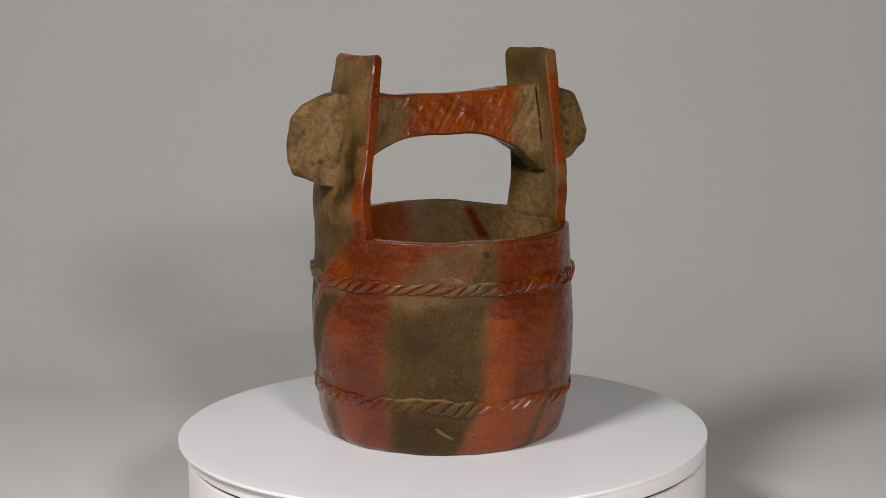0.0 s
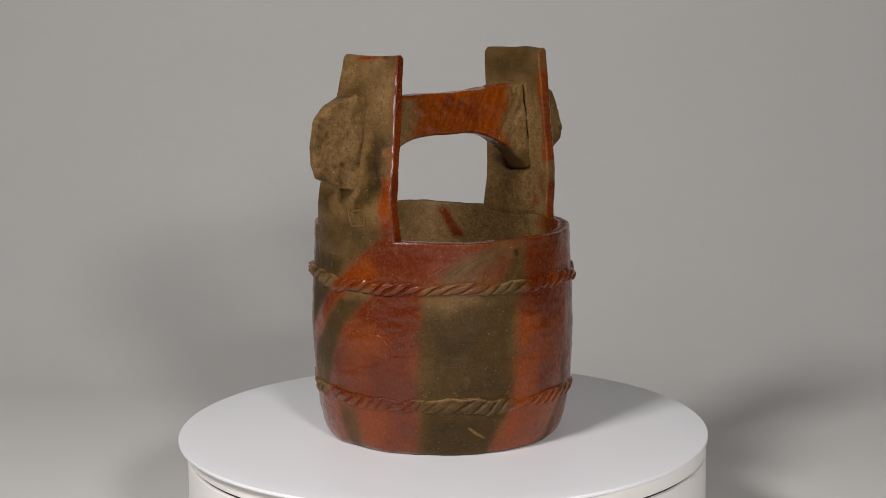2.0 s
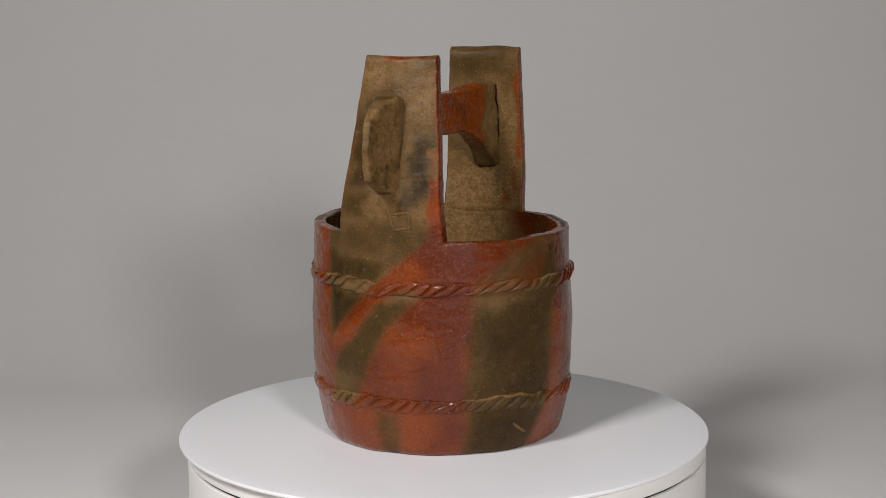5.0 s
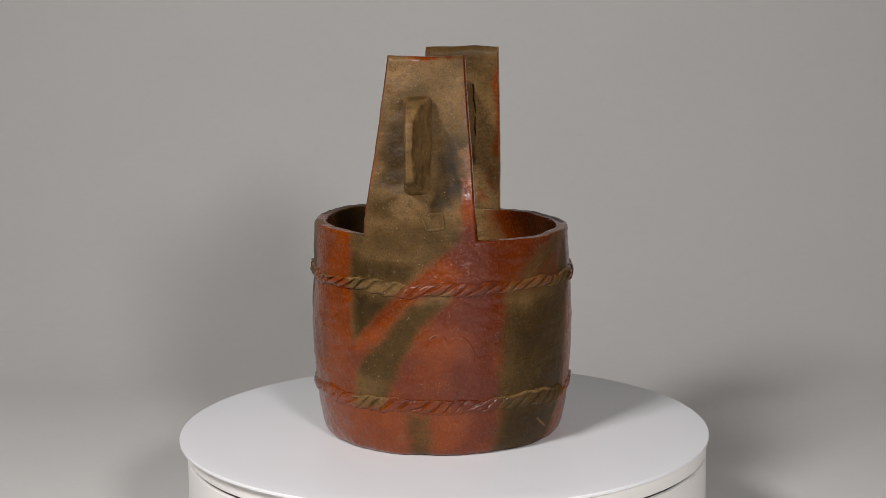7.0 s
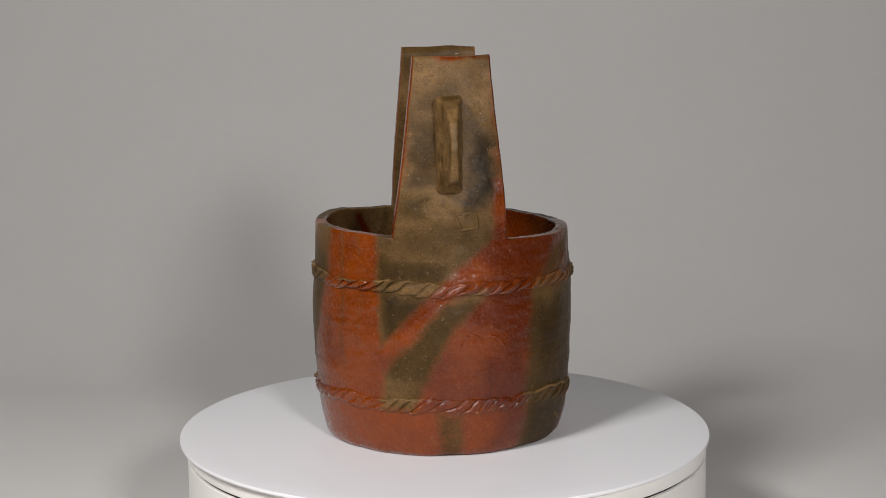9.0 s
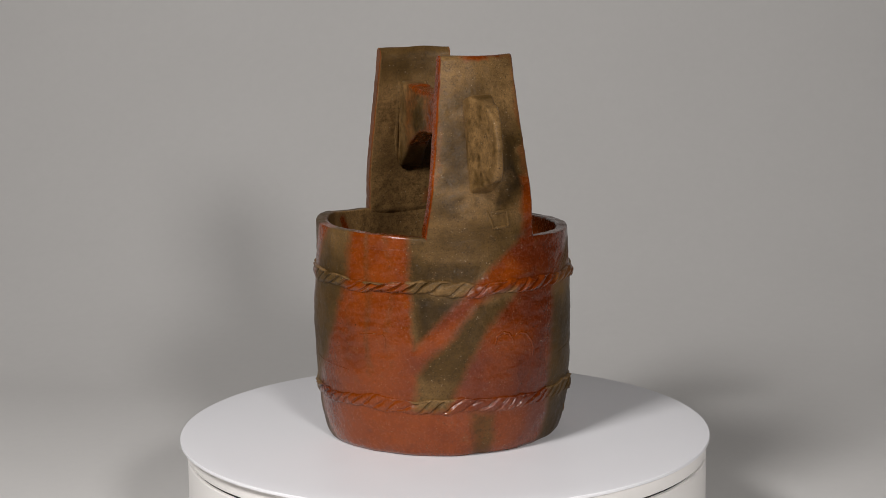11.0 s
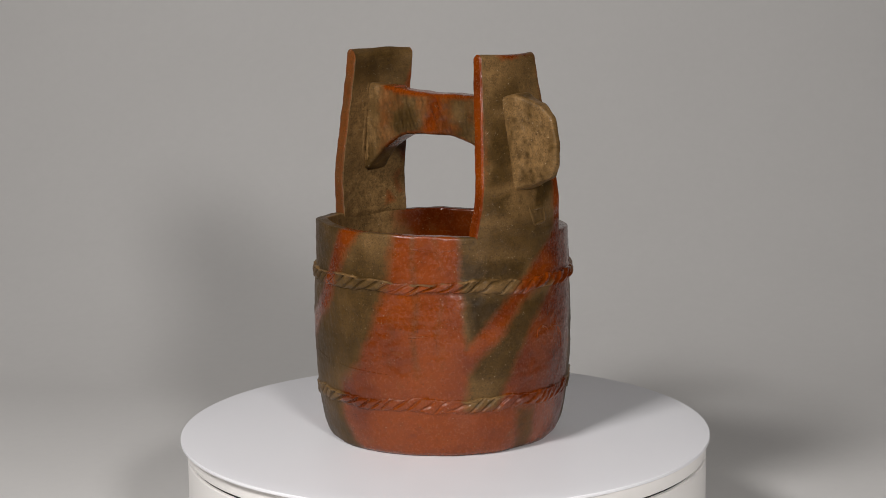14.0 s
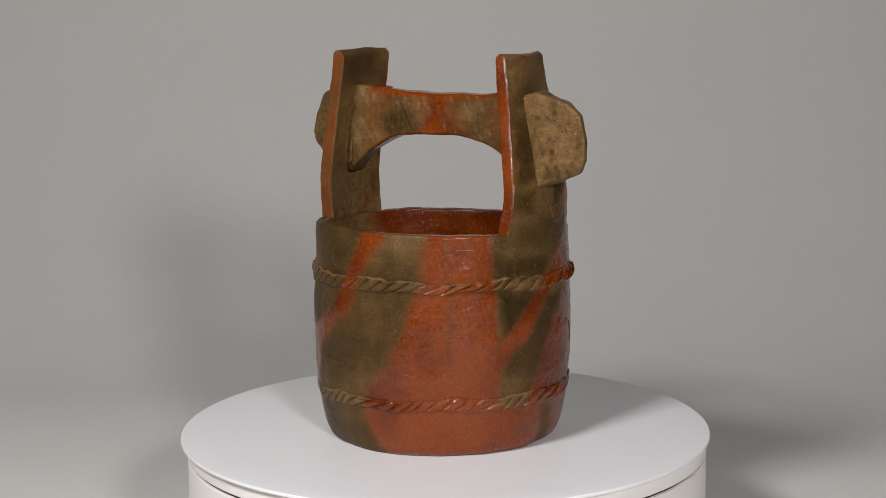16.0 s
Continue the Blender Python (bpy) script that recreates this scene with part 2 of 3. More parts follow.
ARC = 0.096 * math.pi / 180 * 1000      # mm of wall to a degree
FIELD = [(306, 125), (304, 100), (302, 66), (301, 45), (302, 29), (300, -4), (333, -4), (339, 21), (343, 38), (345, 46), (346, 87), (348, 107), (351, 122), (352, 160), (345, 157), (335, 153), (323, 143), (312, 129)]
POST_FOOT = [(234, 190), (234, 126), (235, 110), (236, 92), (236, 80), (253, 110), (265, 128), (274, 142), (286, 158), (286, 190)]
LENS = [(280, 121), (262, 110), (252, 88), (242, 70), (238, 59), (236, 36), (251, 36), (259, 68), (265, 88), (272, 100), (281, 115)]
FLANK = [(206, 190), (205, 148), (204, 128), (198, 108), (195, 88), (189, 66), (177, 50), (176, 40), (177, 22), (187, -4), (140, -4), (136, 40), (143, 70), (153, 83), (168, 103), (174, 125), (182, 146), (191, 168)]
BEHIND = [(180, 170), (171, 144), (164, 123), (153, 100), (140, 85), (118, 90), (96, 120), (96, 190), (190, 190)]


def fire_body(theta, z):
    """Fire marks of the outer wall: how red, how sooty, how orange."""
    deg = np.degrees(theta) % 360
    mm = z * 1000
    p = np.stack([0.095 * np.cos(theta), 0.095 * np.sin(theta), z], -1)
    x = deg * ARC + 0.9 * ripple(p, 0.025, 1) + 0.5 * ripple(p, 0.007, 2)
    y = mm + 0.9 * ripple(p, 0.025, 3) + 0.5 * ripple(p, 0.007, 4)

    def area(poly, soft, turn=0):
        return inside(x, y, [((a + turn) * ARC, b) for a, b in poly], soft)

    olive = np.zeros(x.shape)
    for poly, soft, most in ((FIELD, 8.0, 1), (POST_FOOT, 4.5, 1), (LENS, 5.5, 1), (FLANK, 7.0, 1), (BEHIND, 5.0, 1),
                             ([(260, 32), (271, 32), (272, -4), (262, -4)], 6, 0.75),
                             ([(0, -2), (5, 3), (13, 22), (17, 42), (15, 64), (21, 64), (22, 40), (18, 20), (13, -4)], 5, 0.7),
                             ([(345, 147), (347.5, 147), (348, 143.5), (346, 142)], 1.2, 0.8),
                             ([(322, 150), (336, 158), (342, 166), (320, 166)], 5, 0.5)):
        olive = np.maximum(olive, most * area(poly, soft))
    rosy = 0.5 * area([(306, 126), (318, 128), (340, 150), (352, 160), (340, 128), (330, 118), (310, 118)], 6)
    streak = np.clip(np.sin(deg * 0.62 + 1.2 * ripple(p, 0.05, 0)) - 0.1, 0, 1) * smooth(40, 80, mm) * np.exp(-((deg - 216) / 12) ** 2)
    flame = np.clip(1 - olive + rosy - 0.40 * streak, 0, 1)
    soot_shade = (0.36 * area([(310, 105), (308, 70), (306, 45), (338, 46), (343, 87), (345, 107), (338, 112)], 7)
            + 0.4 * area([(305, 30), (338, 28), (333, 4), (305, 4)], 5)
            + 0.75 * area([(236, 143), (266, 138), (262, 128), (236, 128)], 5)
            + 1.0 * area([(237, 118), (256, 113), (240, 88)], 5)
            + 0.55 * area(LENS, 6) + 0.05 * area(FLANK, 12) + 0.1 * area(BEHIND, 10)
            + 1.2 * area([(345, 147), (347.5, 147), (348, 143.5), (346, 142)], 1.2)
            + 0.4 * area([(300, 40), (305, 100), (300, 120), (285, 110), (285, 50)], 12))
    soot_shade -= 0.55 * area([(235, 34), (236, 50), (240, 60), (254, 56), (252, 34)], 6)
    soot_shade -= 0.7 * area([(266, 112), (272, 122), (290, 122), (284, 112)], 5)
    soot_shade += 0.2 * ripple(p, 0.04, 2) - 0.15
    warm = 0.55 * np.exp(-((deg - 218) / 22) ** 2) + 0.5 * np.exp(-((deg - 350) / 12) ** 2) * (mm < 100)
    warm += 0.35 * area([(236, 84), (250, 96), (262, 112), (280, 142), (285, 132), (268, 116), (252, 92), (238, 72)], 5)
    warm += 0.5 * area([(153, 92), (170, 114), (186, 162), (190, 160), (172, 104)], 5)
    warm += 0.12 + 0.4 * smooth(44, 30, mm) - 0.35 * np.exp(-((deg - 372) / 14) ** 2) * (mm > 70) - 0.22 * np.exp(-((deg - 288) / 14) ** 2)
    return flame, soot_shade, warm + 0.2 * ripple(p, 0.03, 0)


def fire_inside(theta, z):
    deg = np.degrees(theta) % 360
    mm = z * 1000
    p = np.stack([0.085 * np.cos(theta), 0.085 * np.sin(theta), z], -1)
    flame = smooth(156, 172, deg + 4 * ripple(p, 0.03, 0)) * 0.8 + smooth(74, 60, deg + 4 * ripple(p, 0.03, 1)) + smooth(265, 300, deg)
    flame = np.maximum(flame, inside(deg * ARC, mm, [((136) * ARC, 157), (131 * ARC, 157), (120 * ARC, 132), (127 * ARC, 132)], 3.0))
    flame = np.where((deg > 180) & (deg < 262), 0.85, np.clip(flame, 0, 1))
    # Shade on the 125-262 degree side put into colour; also darker below 100 mm.
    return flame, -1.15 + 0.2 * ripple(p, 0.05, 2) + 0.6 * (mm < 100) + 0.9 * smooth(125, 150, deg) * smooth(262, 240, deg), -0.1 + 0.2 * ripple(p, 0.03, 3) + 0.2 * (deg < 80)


def rim_fire(theta, top):
    """The rim's top face: as the wall below it, but sooty and glossy along one stretch."""
    flame, soot_shade, warm = fire_body(theta, top)
    deg = np.degrees(theta)
    black = smooth(4, 16, deg) * smooth(74, 60, deg)
    return flame * (1 - 0.75 * black), soot_shade + 1.2 * black, warm


def vessel_body(bucket):
    """The barrel: outer wall, rim of its own thickness, inner wall and floor."""
    n = 640
    theta = np.linspace(0, 2 * math.pi, n, endpoint=False)
    top = rim_height(theta)
    cols, fl, so, wa = [], [], [], []
    thick = 0.0088 + 0.0007 * ripple(np.stack([np.cos(theta) * .09, np.sin(theta) * .09, 0 * theta], -1), 0.05, 1)

    def add(r, z, fire):
        cols.append(np.stack([r * np.cos(theta), r * np.sin(theta), z], -1))
        for store, v in zip((fl, so, wa), fire):
            store.append(v)

    zero = np.zeros(n)
    base = wall(theta, zero)
    add(zero + 1e-4, zero + 0.001, fire_body(theta, zero))
    add(base * 0.93, zero + 0.0005, fire_body(theta, zero))
    add(base * 0.985, zero, fire_body(theta, zero))
    for u in np.concatenate([np.linspace(0.002, 0.06, 8), np.linspace(0.07, 1, 130)]):
        z = u * (top - 0.0014)
        add(wall(theta, z), z, fire_body(theta, z))
    outer = wall(theta, top)
    for a in np.linspace(0.35, math.pi / 2, 4):
        z = top - 0.0014 + 0.0014 * math.sin(a)
        add(outer - 0.0012 * (1 - math.cos(a)), z, fire_body(theta, z))
    for k in (0.35, 0.65):
        add(outer - 0.0012 - (thick - 0.0024) * k, top + 0.0003 * ripple(np.stack([np.cos(theta) * .09, np.sin(theta) * .09, 0 * theta + k], -1), 0.012, 2), rim_fire(theta, top))
    for a in np.linspace(0, math.pi / 2, 4):
        z = top - 0.0014 + 0.0014 * math.cos(a)
        add(outer - thick + 0.0012 * (1 - math.sin(a)), z, fire_inside(theta, z))
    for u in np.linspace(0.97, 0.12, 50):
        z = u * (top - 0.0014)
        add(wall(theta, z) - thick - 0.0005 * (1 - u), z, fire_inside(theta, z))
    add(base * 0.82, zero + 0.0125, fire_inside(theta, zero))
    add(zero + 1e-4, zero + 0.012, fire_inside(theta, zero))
    v = np.stack(cols, 1)
    me = mesh_from("body", v, grid_faces(n, v.shape[1], True), redness=np.stack(fl, 1), soot_shade=np.stack(so, 1), warm=np.stack(wa, 1))
    part("body", me, CLAY, bucket, "barrel-shaped wall with olive and red fire marks")


def rope(bucket, height, half, seed, relief, crusts, sway, toward):
    """A band of clay twisted like rope, pressed round the wall.
    crusts: middle and half width, in degrees, of the stretches where pale ash sits on its upper edge.
    sway, toward: how far the band rises on one side, and towards which angle."""
    n, m = 2200, 25
    theta = np.linspace(0, 2 * math.pi, n, endpoint=False)[:, None]
    s = np.linspace(-1, 1, m)[None, :]
    p = np.stack([0.097 * np.cos(theta), 0.097 * np.sin(theta), 0 * theta + seed], -1)
    wander = 0.0012 * ripple(p, 0.05, 0) + 0.0007 * ripple(p, 0.012, 1)
    half_here = half * (1 + 0.2 * ripple(p, 0.03, 2) + 0.08 * ripple(p, 0.008, 4))
    z = height + sway * np.cos(theta - radians(toward)) + wander + s * half_here
    strand = (57 * theta - 1.45 * math.pi * s + 0.25 * np.sin(3 * s) + 1.5 * ripple(p, 0.025, 3) + 0.5 * ripple(p, 0.009, 1)) / (2 * math.pi)
    own = np.sin(np.floor(strand) * 12.9898 + seed * 50) * 0.5 + 0.5
    lap = strand % 1.0
    groove = smooth(0.0, 0.34, lap) * (1 - 0.42 * lap) * (1 - smooth(0.86, 1.0, lap)) * (0.6 + 0.6 * own)
    crown = np.clip(1 - np.abs(s) ** 2.6, 0, 1) ** 0.6
    pressed = 0.85 + 0.34 * ripple(p, 0.04, 4)
    lift = relief * crown * (0.0009 + 0.0028 * groove) * np.clip(pressed, 0.3, 1.35)
    lift = lift + 0.0010 * np.exp(-((s - 0.86) / 0.09) ** 2) * np.clip(0.55 + 0.6 * ripple(p, 0.02, 1), 0, 1.4)
    lift = lift + 0.0006 * np.exp(-((s + 0.88) / 0.08) ** 2) * np.clip(0.4 + 0.6 * ripple(p, 0.015, 2), 0, 1.2)
    around = np.degrees(theta)
    crust = sum(np.exp(-((around - mid) / wide) ** 4) for mid, wide in crusts)
    crust = crust * np.clip(0.6 + 0.55 * ripple(p, 0.012, 3) + 0.4 * ripple(p, 0.005, 0), 0, 1.3) * np.exp(-((s - 0.84) / 0.15) ** 2)
    lift = lift + 0.0011 * crust * (1 + 0.4 * ripple(p, 0.003, 2))
    lift = lift - 0.0008 * (np.abs(s) > 0.99)
    th = theta + 0 * z
    r = wall(th, z) + lift
    q = np.stack([r * np.cos(th), r * np.sin(th), z], -1)
    r = r + 0.00022 * ripple(q, 0.004, 2)
    flame, soot_shade, warm = fire_body(th, z)
    soot_shade = soot_shade - 0.55 * np.clip(groove, 0, 1) + 0.15 - 0.9 * np.exp(-((s - 0.85) / 0.16) ** 2) * np.clip(0.6 + ripple(p, 0.02, 1), 0, 1)
    flame, soot_shade = np.clip(flame - 0.85 * crust, 0, 1), soot_shade - 1.6 * crust
    v = np.stack([r * np.cos(th), r * np.sin(th), z], -1)
    me = mesh_from("rope_band", v, grid_faces(n, m, True), redness=np.clip(flame * 1.05, 0, 1), soot_shade=soot_shade, warm=warm)
    part("rope_band", me, CLAY, bucket, "raised clay band twisted like rope")


POST_Z = np.array([0.145, 0.16, 0.172, 0.19, 0.21, 0.24, 0.27, 0.2835])


def post(bucket, side, lo, hi, lean, top, tint, heavy):
    """An upright staff that grows out of the wall and tapers to the top. side: -1 at -y, 1 at +y.
    lo, hi: its edges in x at POST_Z; lean: its outer distance from the axis there."""
    nz, nu, ne = 150, 44, 5
    zs = np.concatenate([np.linspace(0.1455, top - 0.004, nz), top - 0.004 + 0.004 * np.sin(np.linspace(0.2, math.pi / 2, 7))])
    left, right, out = (np.interp(zs, POST_Z, w) for w in (lo, hi, lean))
    ker = np.ones(13) / 13
    left, right, out = (np.convolve(np.pad(w, 6, mode="edge"), ker, "valid") for w in (left, right, out))
    face_of = np.concatenate([np.zeros(nu), np.ones(ne), np.full(nu, 2), np.full(ne, 3)])
    loops, fl, so, wa = [], [], [], []
    for z, a, b, o in zip(zs, left, right, out):
        k = min(1.0, max(0.0, (z - 0.15) / 0.05))
        cap = max(0.0, (z - (top - 0.004)) / 0.004)
        shrink = 1 - math.sqrt(max(0.0, 1 - cap * cap))
        thick = heavy * (0.55 + 0.45 * float(smooth(0.146, 0.158, z)))
        mid = thick / 2
        a, b = a + 0.0011, b - 0.0011
        x = np.linspace(a, b, nu)
        # outer face, +x edge, inner face, -x edge
        across = np.array([0.05, 0.15, 0.5, 0.85, 0.95]) * thick
        depth = np.concatenate([0 * x, across, 0 * x + thick, across[::-1]])
        squared = np.array([0.0006, 0.0011, 0.0012, 0.0011, 0.0006])
        xx = np.concatenate([x, b + squared, x[::-1], a - squared])
        worn = min(1.0, max(0.0, (z - (top - 0.009)) / 0.0092))
        depth = np.minimum(depth, thick - 0.0062 * (1 - math.sqrt(1 - worn * worn)))
        depth = mid + (depth - mid) * (1 - 0.75 * shrink)
        zz = np.full(xx.shape, z)
        th = np.arctan2(side * np.sqrt(np.maximum(0.095 ** 2 - xx ** 2, 1e-6)), xx)
        round_y = np.sqrt(np.maximum(wall(th, zz) ** 2 - xx ** 2, 0)) + 0.00012
        flat_y = o - xx * xx * 3.4
        kk = k * k * (3 - 2 * k)
        y = (1 - kk) * round_y + kk * flat_y - depth
        q = np.stack([xx, side * y, zz], -1)
        bump = 0.0004 * ripple(q, 0.03, 1) * k + 0.00022 * ripple(q, 0.009, 2) + 0.00005 * ripple(q * np.array([0.4, 1, 2.2]), 0.008, 4)
        q[:, 0] += 0.00008 * ripple(q, 0.007, 0) * np.where((face_of == 1) | (face_of == 3), 1, 0)
        q[:, 1] += side * bump * np.where(depth < mid, 1, -1)
        q[:, 2] += 0.0006 * ripple(q, 0.02, 3) * smooth(top - 0.02, top, z)
        loops.append(q)
        f, s, w = tint(q, face_of, a, b, top)
        if z < 0.18:
            up = np.where(face_of == 0, smooth(0.156, 0.178, z), 1.0)
            f, s, w = (up * own + (1 - up) * low for own, low in zip((f, s, w), fire_body(th, zz)))
        fl.append(f), so.append(s), wa.append(w)
    v = np.stack(loops)
    n = v.shape[1]
    faces = grid_faces(len(zs), n, False, True)
    last = (len(zs) - 1) * n
    for i in range(nu - 1):
        faces.append((last + i, last + i + 1, last + 2 * nu + ne - 2 - i, last + 2 * nu + ne - 1 - i))
    faces.append(tuple(last + i for i in range(nu - 1, nu + ne + 1)))
    faces.append(tuple(last + i for i in (*range(2 * nu + ne - 1, n), 0)))
    me = mesh_from("post", v, faces, redness=np.stack(fl), soot_shade=np.stack(so), warm=np.stack(wa))
    me.set_sharp_from_angle(angle=radians(20))
    part("post", me, CLAY, bucket, "tapering upright with olive ash face and red edges")


def tint_near(q, face, a, b, top):
    x, z = q[:, 0], q[:, 2]
    wob = 0.002 * ripple(q, 0.02, 0) + 0.001 * ripple(q, 0.007, 1)
    foot = inside(x + wob, z + wob, [(0.020, 0.13), (0.023, 0.156), (0.026, 0.175), (0.0265, 0.20), (0.05, 0.20), (0.05, 0.13)], 0.005)
    rimred = 0.9 * smooth(top - 0.006, top - 0.001, z + wob) * inside(x, z, [(-0.012, 0.2), (0.02, 0.2), (0.02, 0.3), (-0.012, 0.3)], 0.008)
    outer = np.maximum(np.maximum(foot, rimred), 0.38 * smooth(b - 0.004, b, x + wob) + 0.25 * smooth(a + 0.003, a, x + wob))
    flame = np.where(face == 0, outer, np.where(face == 2, 0.25, 1.0))
    dark = 1.25 * inside(x + 2 * wob, z, [(0.010, 0.228), (0.026, 0.222), (0.028, 0.19), (0.006, 0.175), (0.012, 0.2)], 0.008)
    dark += 0.6 * inside(x + 2 * wob, z, [(-0.03, 0.235), (-0.016, 0.235), (-0.014, 0.195), (-0.034, 0.195)], 0.008)
    dark += 0.7 * inside(x + 2 * wob, z, [(-0.04, 0.185), (-0.02, 0.187), (-0.02, 0.172), (-0.042, 0.172)], 0.006)
    soot_shade = np.where(face == 0, dark - 0.52 + 0.2 * ripple(q, 0.03, 2), 0.3)
    warm = np.where(face == 1, 0.1, 0.45) + 0.25 * ripple(q, 0.03, 3)
    return np.clip(flame, 0, 1), soot_shade, warm


def tint_far(q, face, a, b, top):
    x, z = q[:, 0], q[:, 2]
    wob = 0.002 * ripple(q, 0.02, 0)
    dabs = inside(x + wob, z + wob, [(0.018, 0.161), (0.025, 0.161), (0.024, 0.172), (0.020, 0.174)], 0.003)
    dabs = np.maximum(dabs, inside(x + wob, z + wob, [(0.029, 0.168), (0.033, 0.168), (0.032, 0.188), (0.029, 0.188)], 0.003))
    inner = np.maximum(np.maximum(0.62 * dabs, 0.35 * smooth(0.150, 0.146, z)), 0.75 * smooth(b - 0.005, b, x + wob) * smooth(0.19, 0.20, z) * smooth(0.275, 0.262, z))
    flame = np.where(face == 0, 0.35, np.where(face == 2, inner, np.where(face == 1, 0.85, 0.48)))
    flame = np.where(face == 1, flame - 0.5 * smooth(0.262, 0.272, z + wob) - 0.6 * inside(x * 0, z + wob, [(-1, 0.184), (1, 0.184), (1, 0.2), (-1, 0.2)], 0.004), flame)
    soot_shade = np.where(face == 2, -0.85 + 0.55 * smooth(0.235, 0.27, z) + 0.2 * ripple(q, 0.03, 2), np.where(face == 1, -0.6, -0.3))
    return np.clip(flame, 0, 1), soot_shade, 0.5 + 0.25 * ripple(q, 0.03, 3)


def crossbar(bucket):
    """The handle bar between the posts, arched below and hollowed a little on top."""
    ny, ns = 200, 22
    ys = np.linspace(-0.0785, 0.0855, ny)
    loops, fl, so, wa = [], [], [], []
    for y in ys:
        mid = 0.0005 + 0.078 * y
        u = min(1.0, abs(y) / 0.081)
        low = 0.2228 - 0.0318 * u ** 2.9
        high = 0.2555 - 0.0022 * math.cos(y * 30) + (0.001 if y > 0.05 else 0)
        end = max(0.0, (abs(y) - 0.066) / 0.015)
        half = 0.0075 + 0.0012 * u * u + 0.001 * end
        rad = 0.0028
        pts = []
        for cx, cz, start in ((mid + half - rad, high - rad, 0), (mid - half + rad, high - rad, 90), (mid - half + rad, low + rad, 180), (mid + half - rad, low + rad, 270)):
            pts += [(cx + rad * math.cos(radians(start + d)), cz + rad * math.sin(radians(start + d))) for d in (0, 22, 45, 68, 90)]
            nx, nz_ = {0: (-1, 0), 90: (0, -1), 180: (1, 0), 270: (0, 1)}[start]
            length = 2 * half - 2 * rad if nx else high - low - 2 * rad
            px, pz = pts[-1]
            pts += [(px + nx * length * k / ns, pz + nz_ * length * k / ns) for k in range(1, ns)]
        q = np.array([(a, y, b) for a, b in pts])
        away = q - np.array([mid, y, (low + high) / 2])
        away /= np.linalg.norm(away, axis=1)[:, None]
        rough = 0.0005 * ripple(q, 0.007, 2) + 0.0003 * ripple(q, 0.0035, 4)
        q = q + away * (0.0006 * ripple(q, 0.02, 1) + 0.0001 * ripple(q, 0.006, 2))[:, None]
        q[:, 0] += np.sign(away[:, 0]) * rough * smooth(0.0, 0.003, np.minimum(q[:, 2] - low, high - q[:, 2]))
        loops.append(q)
        wob = 0.005 * ripple(q, 0.025, 0) + 0.002 * ripple(q, 0.008, 3)
        front = q[:, 0] > mid
        red_front = smooth(-0.046, -0.024, q[:, 1] + wob) * smooth(0.068, 0.048, q[:, 1] + wob)
        red_back = 0.35 + 0.65 * np.exp(-((q[:, 1] + wob) / 0.017) ** 2) - 0.55 * np.exp(-((q[:, 1] - 0.03 + wob) / 0.016) ** 2) - 0.35 * np.exp(-((q[:, 1] + 0.035 + wob) / 0.012) ** 2)
        crest = smooth(high - 0.007, high - 0.001, q[:, 2]) * smooth(0.068, 0.058, y)
        f = np.maximum(np.where(front, red_front, red_back), crest)
        f = np.maximum(f, 0.8 * smooth(low + 0.004, low, q[:, 2]) * (abs(y) < 0.06))
        fl.append(np.clip(f * smooth(0.074, 0.06, abs(y)), 0, 1))
        so.append(-0.6 + 0.4 * ripple(q, 0.02, 2) + 0.15 * (~front))
        wa.append(0.75 + 0.3 * ripple(q, 0.02, 3))
    v = np.stack(loops)
    me = mesh_from("crossbar", v, grid_faces(ny, v.shape[1], False, True), redness=np.stack(fl), soot_shade=np.stack(so), warm=np.stack(wa))
    part("crossbar", me, CLAY, bucket, "arched red-fired handle bar")


